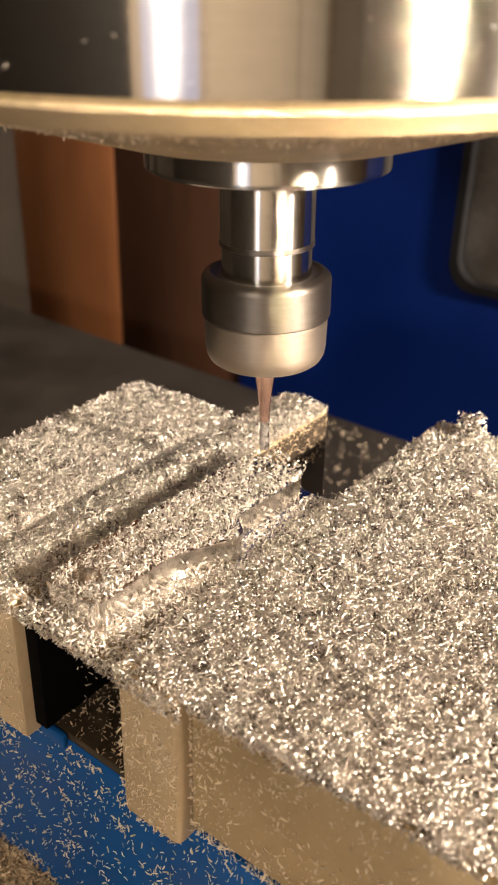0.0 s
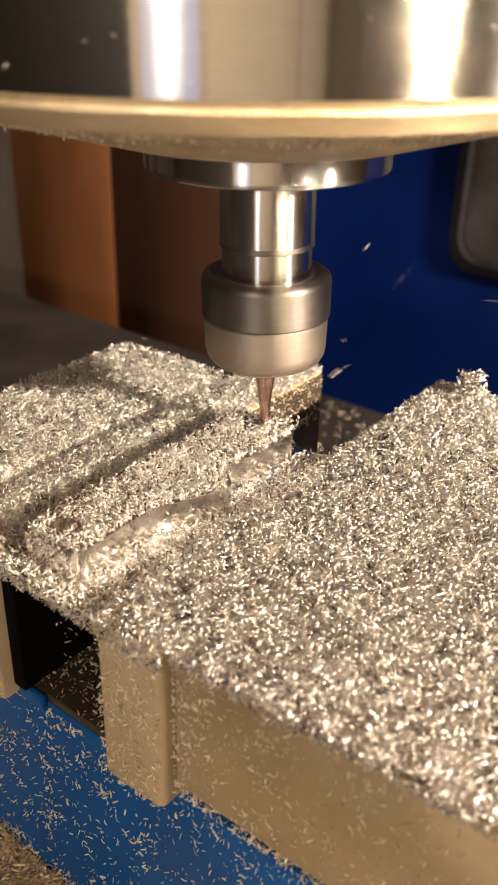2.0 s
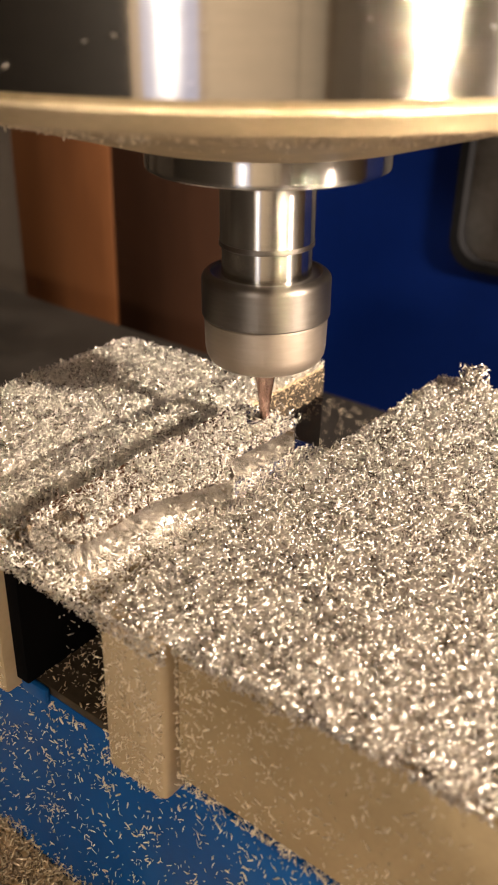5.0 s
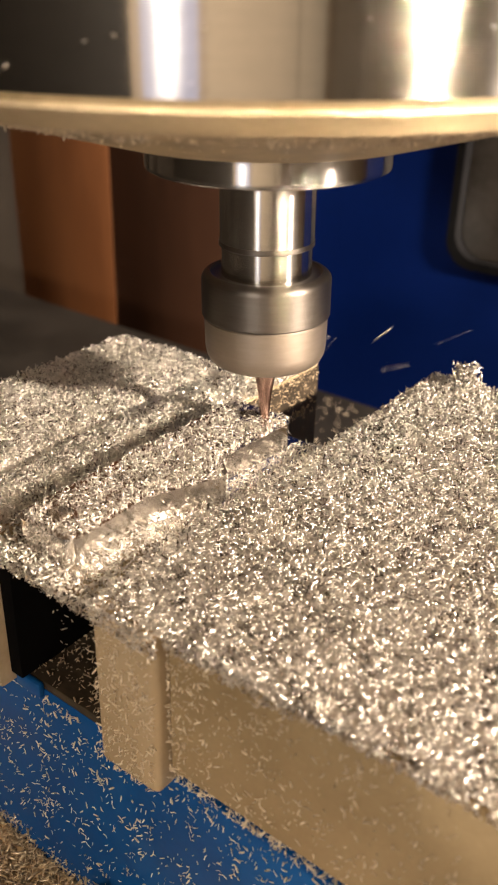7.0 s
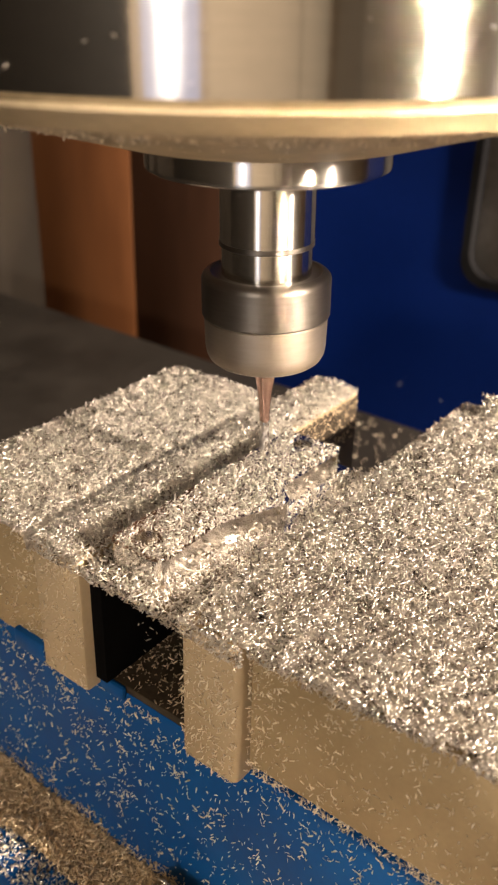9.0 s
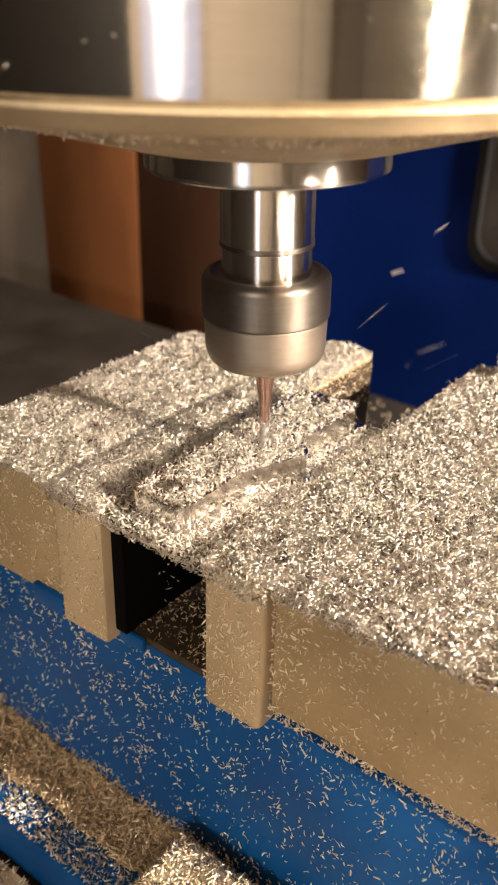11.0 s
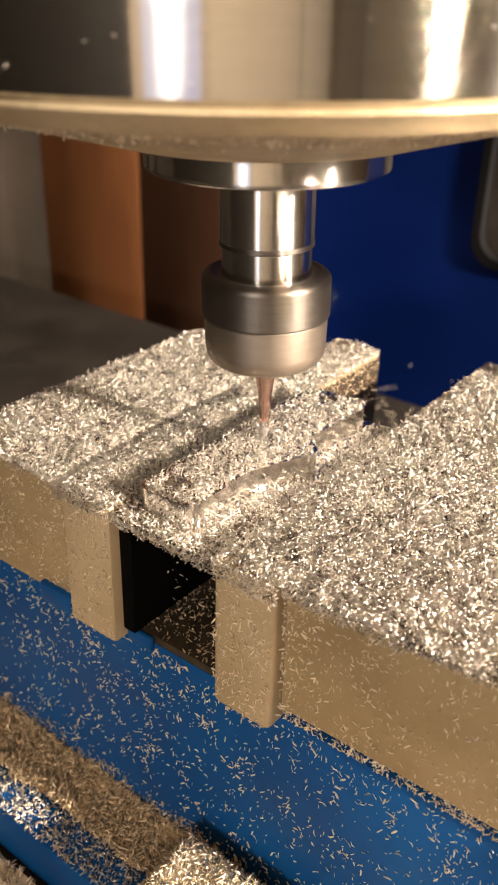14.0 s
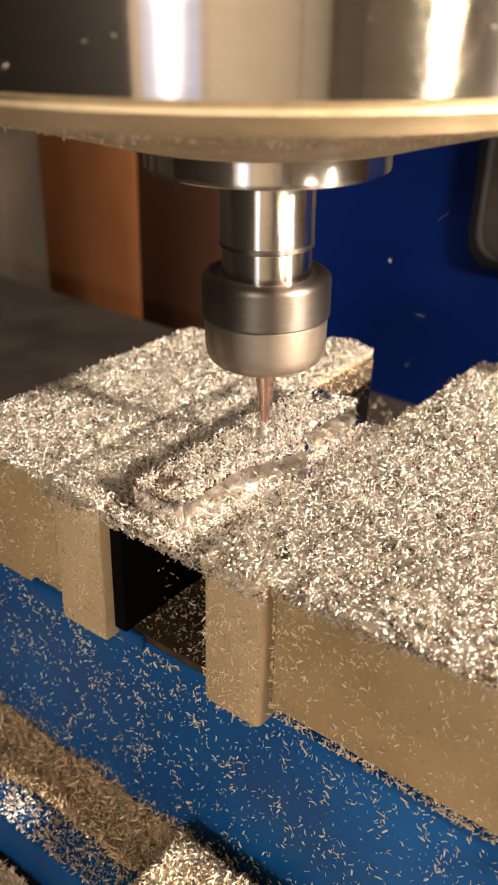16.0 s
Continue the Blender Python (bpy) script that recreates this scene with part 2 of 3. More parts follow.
def heap(name, label, x0, x1, y0, y1, height, count, size, seed, inside=None, step=1.2, base=0.0, material=None):
    """Swarf over the stretch x0..x1, y0..y1 (mm): a lumpy bed with loose slivers on it."""
    rng = np.random.default_rng(seed)
    gx, gy = np.meshgrid(np.arange(x0, x1 + step, step), np.arange(y0, y1 + step, step), indexing="ij")
    gx, gy = np.minimum(gx, x1), np.minimum(gy, y1)
    gz = height(gx, gy) - 0.85 + rng.uniform(-0.3, 0.3, gx.shape)
    keep = inside(gx, gy) if inside else np.ones(gx.shape, bool)
    nx, ny = gx.shape
    top = np.stack([gx, gy, gz], -1).reshape(-1, 3) * MM
    idx = np.arange(nx * ny).reshape(nx, ny)
    a, b, c, d = idx[:-1, :-1].ravel(), idx[1:, :-1].ravel(), idx[1:, 1:].ravel(), idx[:-1, 1:].ravel()
    ok = keep.ravel()[a] & keep.ravel()[b] & keep.ravel()[c] & keep.ravel()[d]
    bed = np.concatenate([np.stack([a, b, c], 1)[ok], np.stack([a, c, d], 1)[ok]])
    px, py = rng.uniform(x0, x1, count), rng.uniform(y0, y1, count)
    if inside:
        m = inside(px, py)
        px, py = px[m], py[m]
    e = 0.4
    hz = height(px, py)
    nrm = np.stack([(hz - height(px + e, py)) / e, (hz - height(px, py + e)) / e, np.ones_like(px)], 1)
    places = np.stack([px, py, hz + rng.uniform(-0.85, 0.6, len(px)) + base], 1) * MM
    sizes = 0.88 * size * MM * np.clip(rng.lognormal(0, 0.5, len(px)), 0.4, 2.7)
    v, f = slivers(rng, places, nrm, sizes)
    ob = raw_mesh(name, np.concatenate([top, v]), np.concatenate([bed, f + len(top)]), material or CHIP)
    return tagged(ob, label, "metal chips", kind="stuff")


def strewn(name, label, spots, normal, count, size, seed, material=None):
    """Slivers sticking to a face: spots(rng, count) gives places in mm."""
    rng = np.random.default_rng(seed)
    p = spots(rng, count)
    n = np.tile(np.array(normal, float), (len(p), 1))
    v, f = slivers(rng, (p + n * 0.15) * MM, n, 0.8 * size * MM * np.clip(rng.lognormal(0, 0.5, len(p)), 0.35, 1.9))
    return tagged(raw_mesh(name, v, f, material or OILY), label, "metal chips", kind="stuff")


# ---- the room that closes the place ----
def slab(name, x0, x1, y0, y1, z0, z1, material, label, category, bevel=0.0):
    return tagged(finish(name, block(x0, x1, y0, y1, z0, z1, bevel), material), label, category, kind="structure")


slab("floor", -2500, 2500, -2500, 2500, -1050, -1000, TABLE, "dark workshop floor", "floor")
slab("ceiling", -2500, 2500, -2500, 2500, 1500, 1550, WALL, "beige workshop ceiling", "ceiling")
slab("wall_north", -2500, 2500, 2500, 2550, -1000, 1500, WALL, "beige plastered workshop wall", "wall")
slab("wall_east", 2500, 2550, -2500, 2500, -1000, 1500, WALL, "beige plastered workshop wall", "wall")
# never in view; its dark colour only darkens the edge of the spindle body
slab("wall_west", -2550, -2500, -2500, 2500, -1000, 1500, PARTITION, "unseen workshop wall, kept dark for the spindle reflection", "wall")
slab("wall_south", -2500, 2500, -1650, -1600, -1000, 1500, WALL, "beige plastered workshop wall", "wall")
# unseen panels, added to shape the dark and pale bands on the spindle body
slab("reflected_panel_1", -2400, 190, -1600, -1565, -1000, 1100, TABLE, "unseen dark panel added for the spindle reflection", "door", 3.0)
slab("reflected_panel_2", 1540, 2450, -1600, -1565, -1000, 1100, WALL, "unseen beige panel added for the spindle reflection", "door", 3.0)

# machine table
slab("machine_table", -700, 600, -400, 292, -150, -106, TABLE, "dark cast-iron machine table dusted with chips", "machine table", 1.5)


# ---- background: blue machine panel with a rounded opening, wooden cabinet, grey wall ----
def blue_panel():
    thing = empty("machine_column", "deep blue painted sheet-metal panel with rounded opening", "machine column")
    x0, x1, z0, z1 = -95.0, 120.0, -54.0, 220.0
    edge = rounded([(x0, z0, 16), (x1, z0, 16), (x1, z1, 16), (x0, z1, 16)], 8)
    def plate(outer, inner, y0, y1):
        bm = bmesh.new()
        rows = []
        for ring, y in ((outer, y0), (inner, y0), (inner, y1), (outer, y1)):
            rows.append([bm.verts.new((x * MM, y * MM, z * MM)) for x, z in ring])
        k = len(inner)
        for a, b in zip(rows, rows[1:] + rows[:1]):
            for i in range(k):
                bm.faces.new((a[i], a[(i + 1) % k], b[(i + 1) % k], b[i]))
        return bm
    box = (-245.0, 420.0, -330.0, 420.0)
    cx, cz = (x0 + x1) / 2, (z0 + z1) / 2
    outer = []
    for x, z in edge:
        dx, dz = x - cx, z - cz
        s = min(((box[1] if dx > 0 else box[0]) - cx) / dx if dx else 9e9, ((box[3] if dz > 0 else box[2]) - cz) / dz if dz else 9e9)
        outer.append((cx + dx * s, cz + dz * s))
    part("sheet", plate(outer, edge, 385, 391), PANEL, thing)
    lip = [(cx + (x - cx) * 0.955, cz + (z - cz) * 0.965) for x, z in edge]
    part("gasket", plate(edge, lip, 383, 391), RUBBER, thing, "black rubber gasket")
    part("inner_panel", block(x0 - 20, x1 + 20, 396, 404, z0 - 20, z1 + 20, 1.0), GREY, thing, "mottled grey inner panel")
    return thing


blue_panel()


def cabinet():
    thing = empty("wooden_cabinet", "orange-brown wooden cabinet behind the table", "cabinet")
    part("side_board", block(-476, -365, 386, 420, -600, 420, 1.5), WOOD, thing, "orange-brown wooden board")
    part("front_board", block(-364.6, -250, 386.3, 420, -600, 420, 1.5), WOOD_SHADED, thing, "darker brown wooden board, shade included in its colour")
    return thing


cabinet()
tagged(finish("partition", block(-1000, -478, 392, 430, -1000, 600, 1.0), PARTITION), "beige-grey plastered partition beside the cabinet, shade in its colour", "wall", kind="structure")


# ---- vise ----
def vise():
    thing = empty("machine_vise", "blue machine vise with worn steel jaws, covered in chips", "vise")
    part("base", block(-75, 106, 4, 104, -104, -33, 1.5), BLUE, thing, "blue painted cast base")
    part("flange", block(-75, 190, -18, 122, -106, -90, 2.0), BLUE, thing, "blue painted base flange")
    part("lug", block(-26, -15.3, 0.9, 20, -36, -30.4, 1.0), BLUE, thing, "blue painted lug")
    part("lug", block(0.5, 7.5, 3.0, 4.5, -35, -31.4, 0.6), BLUE, thing, "blue painted lug")
    part("fixed_jaw", block(-51, -17, 2.5, 87, -33, -0.4, 0.8), JAW_BODY, thing, "worn tan-grey steel jaw")
    part("jaw_step", block(-17.2, -14, 2.52, 86.9, -32.9, -5, 0.3), JAW_BODY, thing)
    a = part("jaw_plate", block(-14, 0, 0, 107, -34.5, 0, 0.8), JAW, thing)
    # thin dark plate standing for the shadow on the gripping face
    part("grip_face", block(-0.05, 0.13, 68, 106.8, -34, -0.9, 0.0), GAP_SHADE, a, "gripping face with the gap shade put into its colour")
    part("movable_jaw", block(42.0, 102, 2.2, 120, -29, -0.3, 0.8), JAW_BODY, thing, "worn tan-grey steel jaw")
    part("jaw_plate", block(27, 41, 0, 112, -34.5, 0, 1.6, 4), JAW, thing)
    return thing


vise()
# black bars added to darken the gap between the jaws
tagged(finish("gap_shade_bar", block(0.2, 3.6, 2.4, 68, -31.5, -3.2, 0.3), GAP_BLACK), "black bar added for the shade under the workpiece", "parallel bar")
tagged(finish("gap_shade_bar", block(23.6, 26.8, 16, 68, -31.5, -3.2, 0.3), GAP_BLACK), "black bar added for the shade under the workpiece", "parallel bar")


def workpiece():
    thing = empty("workpiece", "milled aluminium part with a raised boss, clamped in the vise", "workpiece")
    part("base_plate", block(0.15, 26.85, 0.6, 70, -3.2, -1.2, 0.25), ALU, thing)
    outline = rounded([(3.2, 5.0, 2.6), (17.6, 5.4, 3), (17.2, 24, 9), (23.6, 40, 3), (18.4, 44.3, 3), (19.8, 67.5, 3), (3.2, 67.5, 3)], 10)
    part("boss", drilled(outline, ((9.0, 10.7, 2.4), (10.4, 63.6, 2.2)), -2, 4.4, 2.0), ALU, thing, "bright milled boss with rounded corners and two holes")
    return thing


workpiece()

# ---- swarf heaps ----
def left_top(x, y):
    seam = 5.2 * np.exp(-((x + 15.5) / 0.95) ** 2) * (0.75 + 0.35 * np.sin(y * 0.13))
    edge = np.minimum(np.minimum(x + 51.5, 0.8 - x), np.minimum(y + 0.5, 108 - y))
    return np.maximum(0.2 + 0.9 * (1 - np.exp(-np.maximum(edge, 0) / 2.5)) + ripple(x, y, 3, 0.16, 0.55), 0.7) - seam + np.exp(-((x + 6.5) / 4.5) ** 2) * np.maximum(0.9 + 0.9 * ripple(x, y, 4, 0.22), 0)


def right_top(x, y):
    edge = np.minimum(102 - x, np.minimum(y + 0.3 - 0.045 * np.maximum(x - 42, 0), 120.5 - y))
    rise = 2.2 * np.exp(-((x - 37) / 3.2) ** 2 - ((y - 117) / 2.5) ** 2) + 0.8 * np.exp(-((x - 31) / 3) ** 2 - ((y - 104) / 4) ** 2)
    lift = (1 - np.exp(-np.maximum(x - 25.5, 0) / 12)) * (1 - 0.75 * np.exp(-((122 - y) / 30) ** 2))
    dip = 1.75 * (1 - 1 / (1 + np.exp(-(x - 26.3) / 0.7)))
    return 0.45 - dip + 1.7 * lift * (1 - np.exp(-np.maximum(edge, 0) / 5)) + ripple(x, y, 5, 0.12, 0.8) * lift + rise


def boss_side(y):
    """Where the right wall of the boss stands, in mm."""
    return np.interp(y, (5.4, 22.5, 26.0, 38.5, 40.0, 43.0, 45.5, 67.5), (17.5, 17.3, 18.1, 22.9, 23.0, 19.3, 18.5, 19.8))


def boss_top(x, y):
    return 4.75 + 0.2 * (1 + ripple(x, y, 8, 0.3, 1.0))


heap("chips_on_fixed_jaw", "bright curled aluminium chips heaped on the fixed jaw", -51, 0.2, 0, 106.5, left_top, 43000, 0.89, 11,
     inside=lambda x, y: (x > -15) | (y < 86.5), step=0.8)
heap("chips_on_movable_jaw", "bright curled aluminium chips heaped thickly on the movable jaw", 17.6, 101.5, 0, 119.5, right_top, 73000, 0.97, 12,
     inside=lambda x, y: ((y < 69.5) | (x > 26.8)) & (y > 0.4 + 0.045 * np.maximum(x - 42, 0) + 0.5 * ripple(x, y, 6, 0.5)) & (x > np.where(y < 5.2, 17.5, boss_side(y) + 0.3)))
heap("chips_on_boss", "thin layer of fine aluminium chips on the boss", 3.9, 23.0, 5.8, 66.8, boss_top, 7500, 0.8, 13,
     inside=lambda x, y: (x < boss_side(y) - 0.6) & ((x - 9) ** 2 + (y - 10.7) ** 2 > 8.0) & ((x - 10.4) ** 2 + (y - 63.6) ** 2 > 7.0))
heap("chips_on_ledge", "fine aluminium chips in the shaded step beside the boss", 0.4, 3.0, 0.8, 69, lambda x, y: -0.7 + 0.3 * ripple(x, y, 9, 0.4), 700, 1.4, 14)
heap("chips_on_front_ledge", "thin scatter of fine chips on the front step of the part", 3.0, 18.2, 0.8, 4.9, lambda x, y: -0.7 + 0.1 * ripple(x, y, 19, 0.4), 260, 1.1, 24)
# the base's shadow on this heap is carried by the darker swarf colour
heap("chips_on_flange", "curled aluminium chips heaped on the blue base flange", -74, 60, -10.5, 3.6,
     lambda x, y: -88.8 + 0.6 * ripple(x, y, 21, 0.2) + 4.0 * np.exp(-np.maximum(3.6 - y, 0) / 6.0), 9000, 1.5, 15, material=SHADED_CHIP,
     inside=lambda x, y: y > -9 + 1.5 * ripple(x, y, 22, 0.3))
# dark sheet laid over the bed in place of the shade down there
tagged(finish("gap_shade_sheet", block(0.3, 26.7, 4.6, 103, -34.2, -31.5, 0.3), GAP_SHADE), "dark sheet standing for the shade on the bed between the jaws", "sludge", kind="stuff")
tagged(finish("clamp_block", block(24, 96, -56, -3, -106, -78, 2.0), JAW), "steel clamp block buried under chips beside the vise", "clamp block")
heap("chips_on_clamp", "bright curled chips heaped over the clamp block", 19, 100, -58, 0.5,
     lambda x, y: -75.2 + 0.6 * ripple(x, y, 26, 0.2) - 8 * np.maximum(23.5 - x, 0) / 4.5 - 2.0 * np.maximum(y + 2.5, 0), 12000, 1.25, 16, material=WARM)
heap("chips_on_table_front", "curled chips heaped on the machine table before the vise", -110, 22, -70, -20,
     lambda x, y: -103.5 + 1.2 * ripple(x, y, 27, 0.15) + 2.0 * np.exp(-((y + 32) / 8) ** 2), 9000, 1.7, 17, material=OILY)


def face_spots(x0, x1, y, z0, z1, bias=1.0, side=1.0):
    """Places on an upright face; bias over 1 gathers them near the top, side over 1 near x0."""
    def spots(rng, count):
        px, pz = x0 + (x1 - x0) * rng.random(count) ** side, z1 - (z1 - z0) * rng.random(count) ** bias
        clump = rng.integers(0, max(count // 9, 1), count)          # half of them cling together
        near = rng.random(count) < 0.5
        px = np.where(near, np.clip(px[clump] + rng.normal(0, 1.5, count), x0, x1), px)
        pz = np.where(near, np.clip(pz[clump] + rng.normal(0, 1.5, count), z0, z1), pz)
        return np.stack([px, np.full(count, y), pz], 1)
    return spots


def floor_spots(x0, x1, y0, y1, z):
    def spots(rng, count):
        return np.stack([rng.uniform(x0, x1, count), rng.uniform(y0, y1, count), np.full(count, z)], 1)
    return spots


FRONT, UP = (0, -1, 0), (0, 0, 1)
strewn("chips_on_plate_end", "small chips clinging to the end of the jaw plate", face_spots(27.5, 40.5, 0, -34, -0.5, 1.3), FRONT, 640, 0.95, 31)
strewn("chips_on_part_edge", "fringe of fine chips along the front edge of the part", face_spots(0.4, 26.8, 0.6, -3.6, -0.6), FRONT, 420, 1.0, 46, CHIP)
strewn("chips_over_plate_edge", "chips hanging over the top edge of the jaw plate", face_spots(27, 41.5, -0.1, -3.2, 0.5, 2.0), FRONT, 420, 1.0, 61, CHIP)
strewn("chips_over_jaw_edge", "chips hanging over the top edge of the movable jaw", face_spots(41.5, 66, 2.2, -2.4, 0.6, 2.0, 1.3), FRONT, 750, 1.0, 62, CHIP)
strewn("chips_along_jaw_edge", "chips lying along the top edge of the movable jaw", face_spots(64, 101, 2.2, -0.7, 0.6), FRONT, 520, 1.0, 65, CHIP)
strewn("chips_over_fixed_plate_edge", "chips hanging over the top edge of the fixed plate", face_spots(-14, 0.3, -0.1, -2.6, 0.5, 2.0), FRONT, 360, 0.95, 63, CHIP)
strewn("chips_over_fixed_jaw_edge", "chips hanging over the top edge of the fixed jaw", face_spots(-51, -14, 2.4, -2.6, 0.5, 2.0), FRONT, 800, 0.95, 64, CHIP)
strewn("chips_on_jaw_end", "small chips clinging to the end of the movable jaw", face_spots(42, 92, 2.2, -28.5, -0.5, 1.1, 1.9), FRONT, 900, 0.92, 32)
strewn("chips_on_jaw_foot", "chips lodged along the foot of the movable jaw", face_spots(41.5, 130, 2.6, -31, -28.6), FRONT, 700, 0.95, 33)
strewn("chips_on_fixed_plate_end", "small chips clinging to the end of the fixed jaw", face_spots(-13.5, -0.5, 0, -34, -0.5, 1.2), FRONT, 480, 0.9, 34)
strewn("chips_on_fixed_jaw_end", "small chips clinging to the end of the fixed jaw", face_spots(-50, -14.5, 2.5, -32, -0.5, 1.2), FRONT, 1000, 0.9, 35)
strewn("chips_on_base_front", "golden-looking chips stuck over the blue base", face_spots(-60, 100, 4, -88, -34.5, 1.25), FRONT, 2600, 1.05, 36)
# chips at the base foot, shade mixed into their colour
strewn("chips_on_base_foot", "chips banked up along the foot of the blue base, browned for shade", face_spots(-60, 40, 4, -88, -79, 0.35), FRONT, 1000, 1.2, 66, SHADED_CHIP)
strewn("chips_on_flange_edge", "bright chips strewn over the blue flange edge", floor_spots(-74, 30, -17.5, -8, -90), UP, 2300, 1.35, 45, CHIP)
# gap chips take the darker swarf, as little light gets down there
strewn("chips_in_the_gap", "chips lying on the bed between the jaws, darkened for shade", floor_spots(0.6, 26.4, 4.9, 102, -31.5), UP, 2600, 0.95, 37, SHADED_CHIP)
strewn("chips_under_the_part", "chips hanging in the dark gap", face_spots(1, 26, 6, -28, -6), FRONT, 14, 1.1, 38)
heap("chips_behind_vise", "clumps of curled chips on the dark table behind the vise", -30, 200, 128, 250,
     lambda x, y: -106.4 + 2.2 * np.maximum(ripple(x, y, 41, 0.22), -0.2), 5200, 2.4, 50, step=3.0, material=WARM)
strewn("chips_on_table", "chips scattered on the dark machine table", floor_spots(-150, 160, 110, 286, -106), UP, 2600, 1.6, 39)


def wall_spots(rng, count):
    y = np.where(rng.random(count) < 0.5, rng.uniform(40, 46, count), rng.uniform(7, 66, count))
    return np.stack([boss_side(y) + 0.1, y, -1.0 + 5.2 * rng.random(count) ** 2.2], 1)


strewn("chips_on_boss_wall", "fine chips stuck to the bright wall of the boss", wall_spots, (1, 0, 0), 150, 0.75, 47, CHIP)
strewn("chips_on_boss_front", "fine chips stuck to the bright front of the boss", face_spots(4.5, 16, 5.3, -1, 4, 0.6), FRONT, 70, 0.75, 48, CHIP)


def notch_spots(rng, count):
    return np.stack([np.zeros(count), rng.uniform(71, 106.5, count), -14 * rng.random(count) ** 1.6], 1)


def tuft_spots(rng, count):
    return np.stack([rng.normal(36.5, 1.6, count), np.minimum(rng.normal(116.5, 1.5, count), 119), 1.0 + 5.2 * rng.random(count) ** 2.2], 1)


strewn("chip_tuft", "ragged tuft of long chips at the back of the movable jaw", tuft_spots, (0.3, -0.8, 0.4), 420, 1.6, 49, CHIP)
# the shadow on the plate face is put into the colour of these chips
strewn("chips_on_plate_face", "chips crusted on the upper face of the fixed jaw plate", notch_spots, (1, 0, 0), 650, 0.95, 40, SHADED_CHIP)


# ---- milling head ----
def milling_head():
    thing = empty("milling_spindle", "polished steel milling spindle with collet nut and small end mill", "milling spindle")
    part("spindle_body", lathe([(72.2, -12.4), (73, -11.5), (73, 120)], 192), BODY_STEEL, thing, "large polished steel spindle body")
    part("rim", lathe([(63.5, -16.55), (65.5, -16.4), (66.6, -15.95), (67.2, -15.35), (72.4, -13.4), (73.2, -12.9), (73.2, -12.5), (72, -12.3)], 192), RIM, thing, "dirty yellowish metal rim")
    part("cone", lathe([(23.3, -26.4), (30, -25.6), (63.6, -16.5)], 192), CONE, thing, "oily brown conical underside with chips stuck on")
    rng = np.random.default_rng(51)
    a, r = rng.uniform(0, 2 * math.pi, 2600), 26 + 38 * np.sqrt(rng.random(2600))
    z = -26.2 + (-16.5 + 26.2) * (r - 23.5) / 40.0
    spots = np.stack([r * np.cos(a), r * np.sin(a), z - 0.2], 1) * MM
    v, f = slivers(rng, spots, np.stack([0.2 * np.cos(a), 0.2 * np.sin(a), -np.ones(2600)], 1), 0.0008 * rng.lognormal(0, 0.4, 2600))
    stuck = tagged(raw_mesh("swarf_crust", v, f, OILY), "small chips stuck to the oily underside", kind="stuff")
    stuck.parent = thing
    a, z = rng.uniform(0, 2 * math.pi, 130), -10 + 30 * rng.random(130)
    out = np.stack([np.cos(a), np.sin(a), np.zeros(130)], 1)
    v, f = slivers(rng, (out * 73.1 + np.stack([0 * z, 0 * z, z], 1)) * MM, out, 0.0005 * rng.lognormal(0, 0.3, 130))
    stuck = tagged(raw_mesh("speck_film", v, f, CHIP), "single chips stuck to the polished body", kind="stuff")
    stuck.parent = thing
    part("collar", lathe([(21.0, -31.5), (22.7, -31.4), (23.1, -31.1), (23.2, -30.7), (23.2, -30.3), (23.2, -24)], 128), STEEL, thing, "polished steel collar")
    part("shank", lathe([(9.0, -52), (9.0, -45.9), (9.35, -45.5), (9.35, -31)], 96), STEEL, thing, "polished straight steel shank")
    part("shank_groove", lathe([(9.1, -46.4), (9.42, -46.2), (9.42, -45.3), (9.1, -45.1)], 96), NUT_DARK, thing, "thin dark line round the shank")
    nut = part("collet_nut", lathe([(9.4, -70.5), (10.7, -70.2), (11.6, -69.5), (12.15, -68.4), (12.35, -67.3), (12.4, -66.8), (12.55, -61.2), (12.55, -60.9), (12.3, -60.6)], 96), NUT_LIGHT, thing, "satin steel collet nut with a dark upper band")
    part("nut_band", lathe([(12.3, -60.6), (12.8, -60.4), (13.0, -60.1), (13.0, -59.8), (13.0, -53.2), (13.0, -52.9), (12.85, -52.4), (12.4, -51.9), (11.7, -51.6), (11.2, -51.55), (10.8, -51.9), (10.5, -52.0), (9.1, -52.0)], 96), NUT_DARK, nut, "dark blued upper band")
    mill = part("end_mill", lathe([(1.08, -85), (1.1, -83.6), (1.2, -81.4), (1.55, -78.0), (2.15, -74.2), (2.45, -71), (2.45, -69)], 48), CARBIDE, thing, "coppery coated tapered end mill")
    bm = bmesh.new()
    levels = 22
    rings = []
    for k in range(levels + 1):
        z = -91.8 + 7.0 * k / levels
        ring = []
        for j in range(24):
            a = 2 * math.pi * j / 24
            r = 1.12 * (0.78 + 0.22 * abs(math.cos(1.5 * (a - 0.9 * (z + 92)))) ** 0.6)
            ring.append(bm.verts.new((r * MM * math.cos(a), r * MM * math.sin(a), z * MM)))
        rings.append(ring)
    for p, q in zip(rings, rings[1:]):
        for j in range(24):
            bm.faces.new((p[j], p[(j + 1) % 24], q[(j + 1) % 24], q[j]))
    bm.faces.new(rings[0][::-1])
    bm.faces.new(rings[-1])
    part("flutes", bm, FLUTE, mill, "bright ground cutting flutes")
    return thing


HEAD = milling_head()


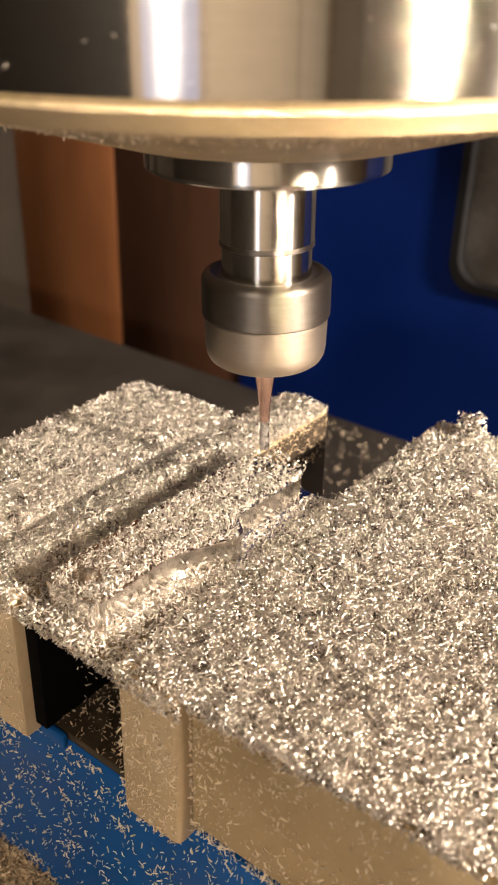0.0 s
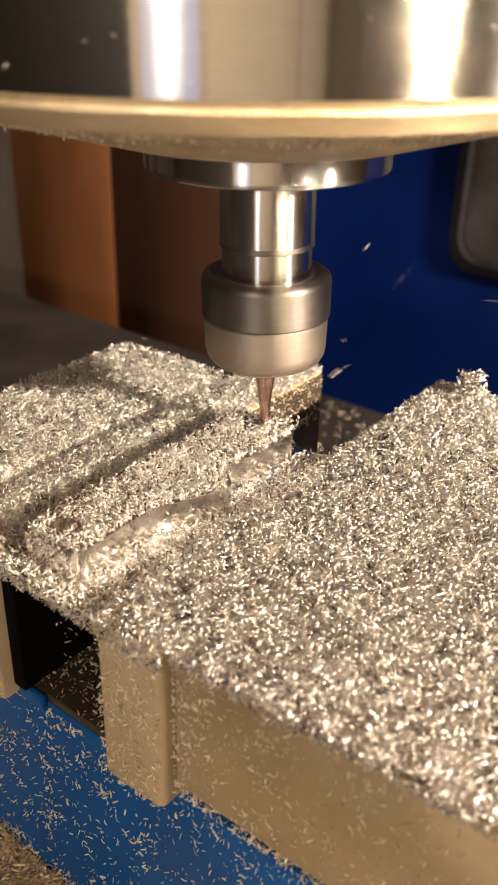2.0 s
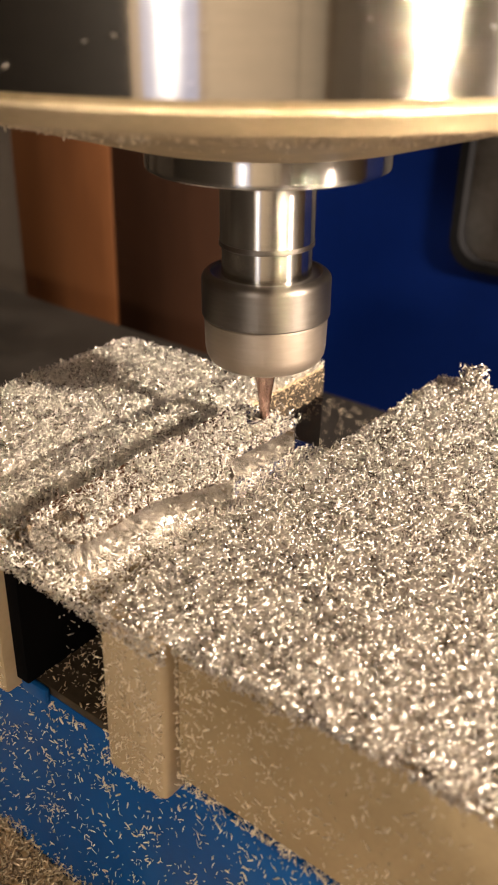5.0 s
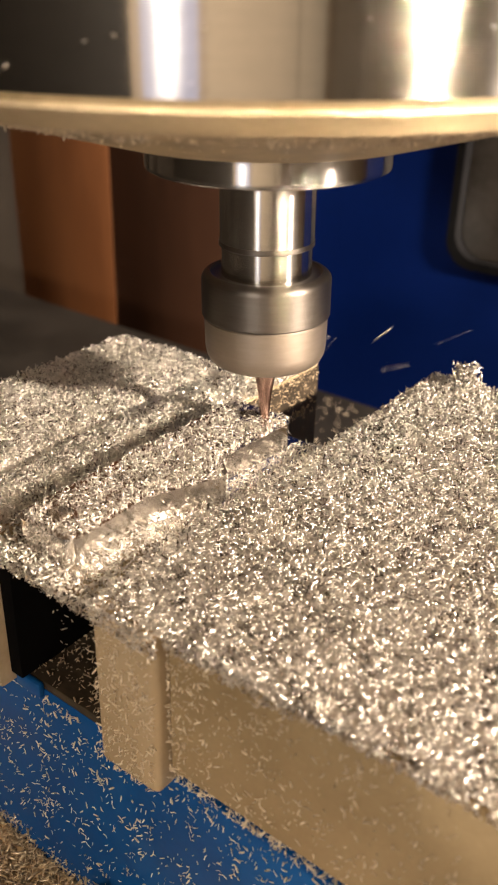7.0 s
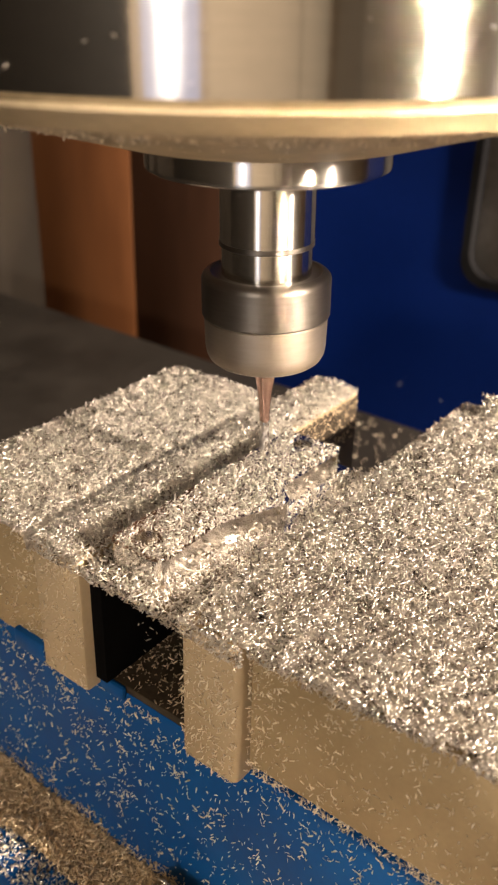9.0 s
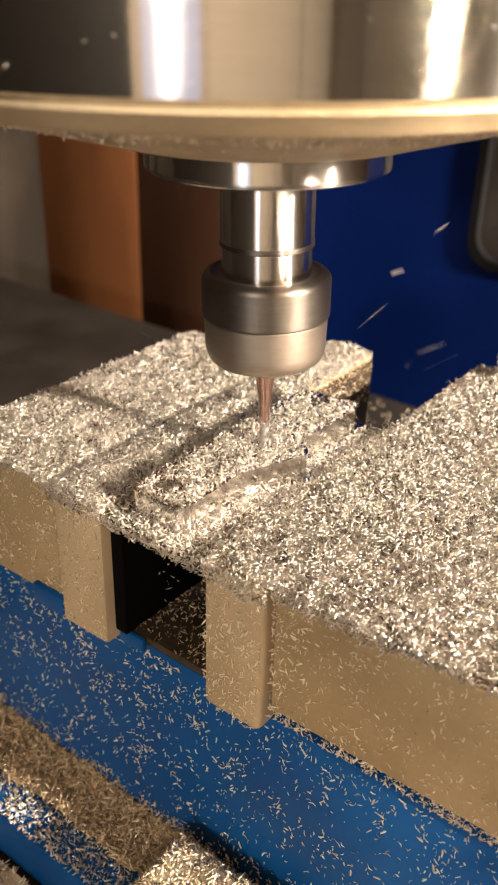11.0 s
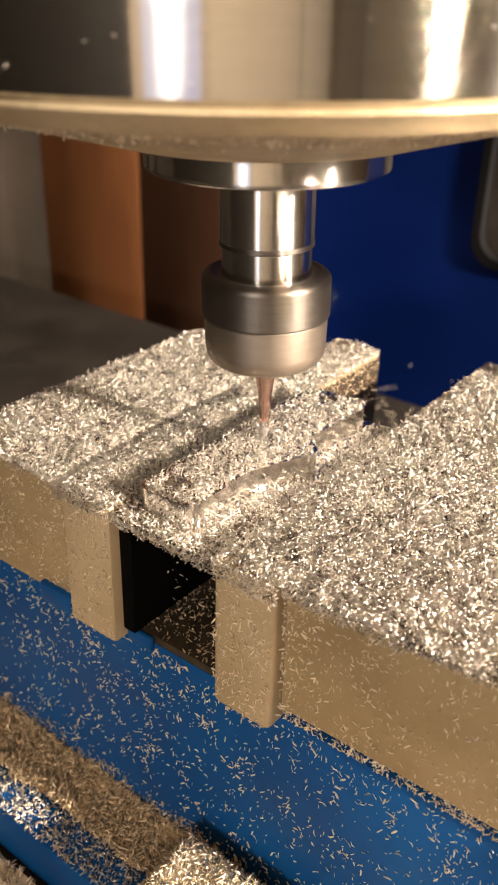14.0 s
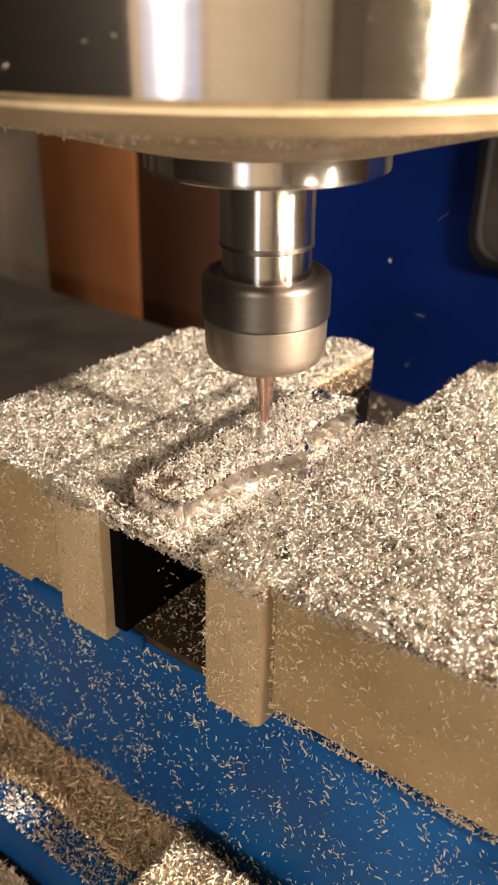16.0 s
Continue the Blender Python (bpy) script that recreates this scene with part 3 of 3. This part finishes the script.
# ---- chips thrown off by the cutter ----
def chip_mesh(seed):
    rng = np.random.default_rng(seed)
    v, f = slivers(rng, np.zeros((1, 3)), np.array([[0.0, 0.0, 1.0]]), np.array([0.0009 + 0.0003 * (seed % 3)]))
    ob = raw_mesh("flying_chip", v, f, CHIP)
    return tagged(ob, "single bright curled chip thrown off by the cutter", "metal chip", "chips thrown off by the cutter")


THROWN = []


def thrown_chips():
    rng = np.random.default_rng(77)
    moments = [1.5, 2.0, 2.5, 3.0, 3.5, 4.0, 4.6, 5.2, 5.8, 6.5, 7.0, 9.8, 10.4, 11.0, 11.5, 12.0, 12.5, 13.0, 13.5, 14.0, 14.5, 15.0, 15.5, 15.95]
    moulds = [chip_mesh(k) for k in range(101, 106)]
    used = 0
    for t in moments:
        x, y, z = [np.interp(t, [e[0] for e in EYES], [e[k] for e in EYES]) for k in (1, 2, 3)]
        tip = np.array([x - 100.4, y + 137.8, 5.5])
        for _ in range(int(rng.integers(11, 17))):
            azimuth = radians(rng.uniform(15, 120) if rng.random() < 0.75 else rng.uniform(120, 250))
            rise = radians(rng.uniform(20, 70))
            speed = rng.uniform(500, 1450)
            lead = rng.uniform(0.02, 0.06)
            way = np.array([math.cos(rise) * math.cos(azimuth), math.cos(rise) * math.sin(azimuth), math.sin(rise)]) * speed
            ob = moulds[used] if used < len(moulds) else copy_thing(moulds[used % len(moulds)], pose(0, 0, 0))
            used += 1
            t0 = max(t - lead, 0.05)
            spread, spin = 9 * math.sqrt(rng.random()), rng.uniform(0, 6.28)
            start = tip + np.array([min(max(spread * math.cos(spin), 4.2 - tip[0]), 18 - tip[0]), spread * math.sin(spin), -0.9])
            turn = rng.uniform(-70, 70, 3)
            face = rng.uniform(-80, 80, 3)
            rows = [(0.0, pose(*(start * MM), *face)), (t0, pose(*(start * MM), *face))]
            n, s = 1, t0
            while s < 16.0 and n < 24:
                s = t0 + n * 0.0334
                d = s - t0
                p = start + way * d + np.array([0, 0, -4905.0 * d * d])
                stop = p[2] < -104
                if stop:
                    p[2] = -105.5
                rows.append((min(s, 16.0 + n * 0.034), pose(*(p * MM), *(face + turn * n))))
                if stop:
                    break
                n += 1
            if rows[-1][0] < 15.9:
                rows.append((16.0, rows[-1][1]))
            THROWN.append((ob, rows))


thrown_chips()


# ---- what moves ----
def motions():
    walk(HEAD, [(t, pose((x + AXIS[0]) * MM, (y + AXIS[1]) * MM, z * MM, 0.66, -0.86, 0)) for t, x, y, z in EYES])
    for ob, rows in THROWN:
        walk(ob, rows)


motions()
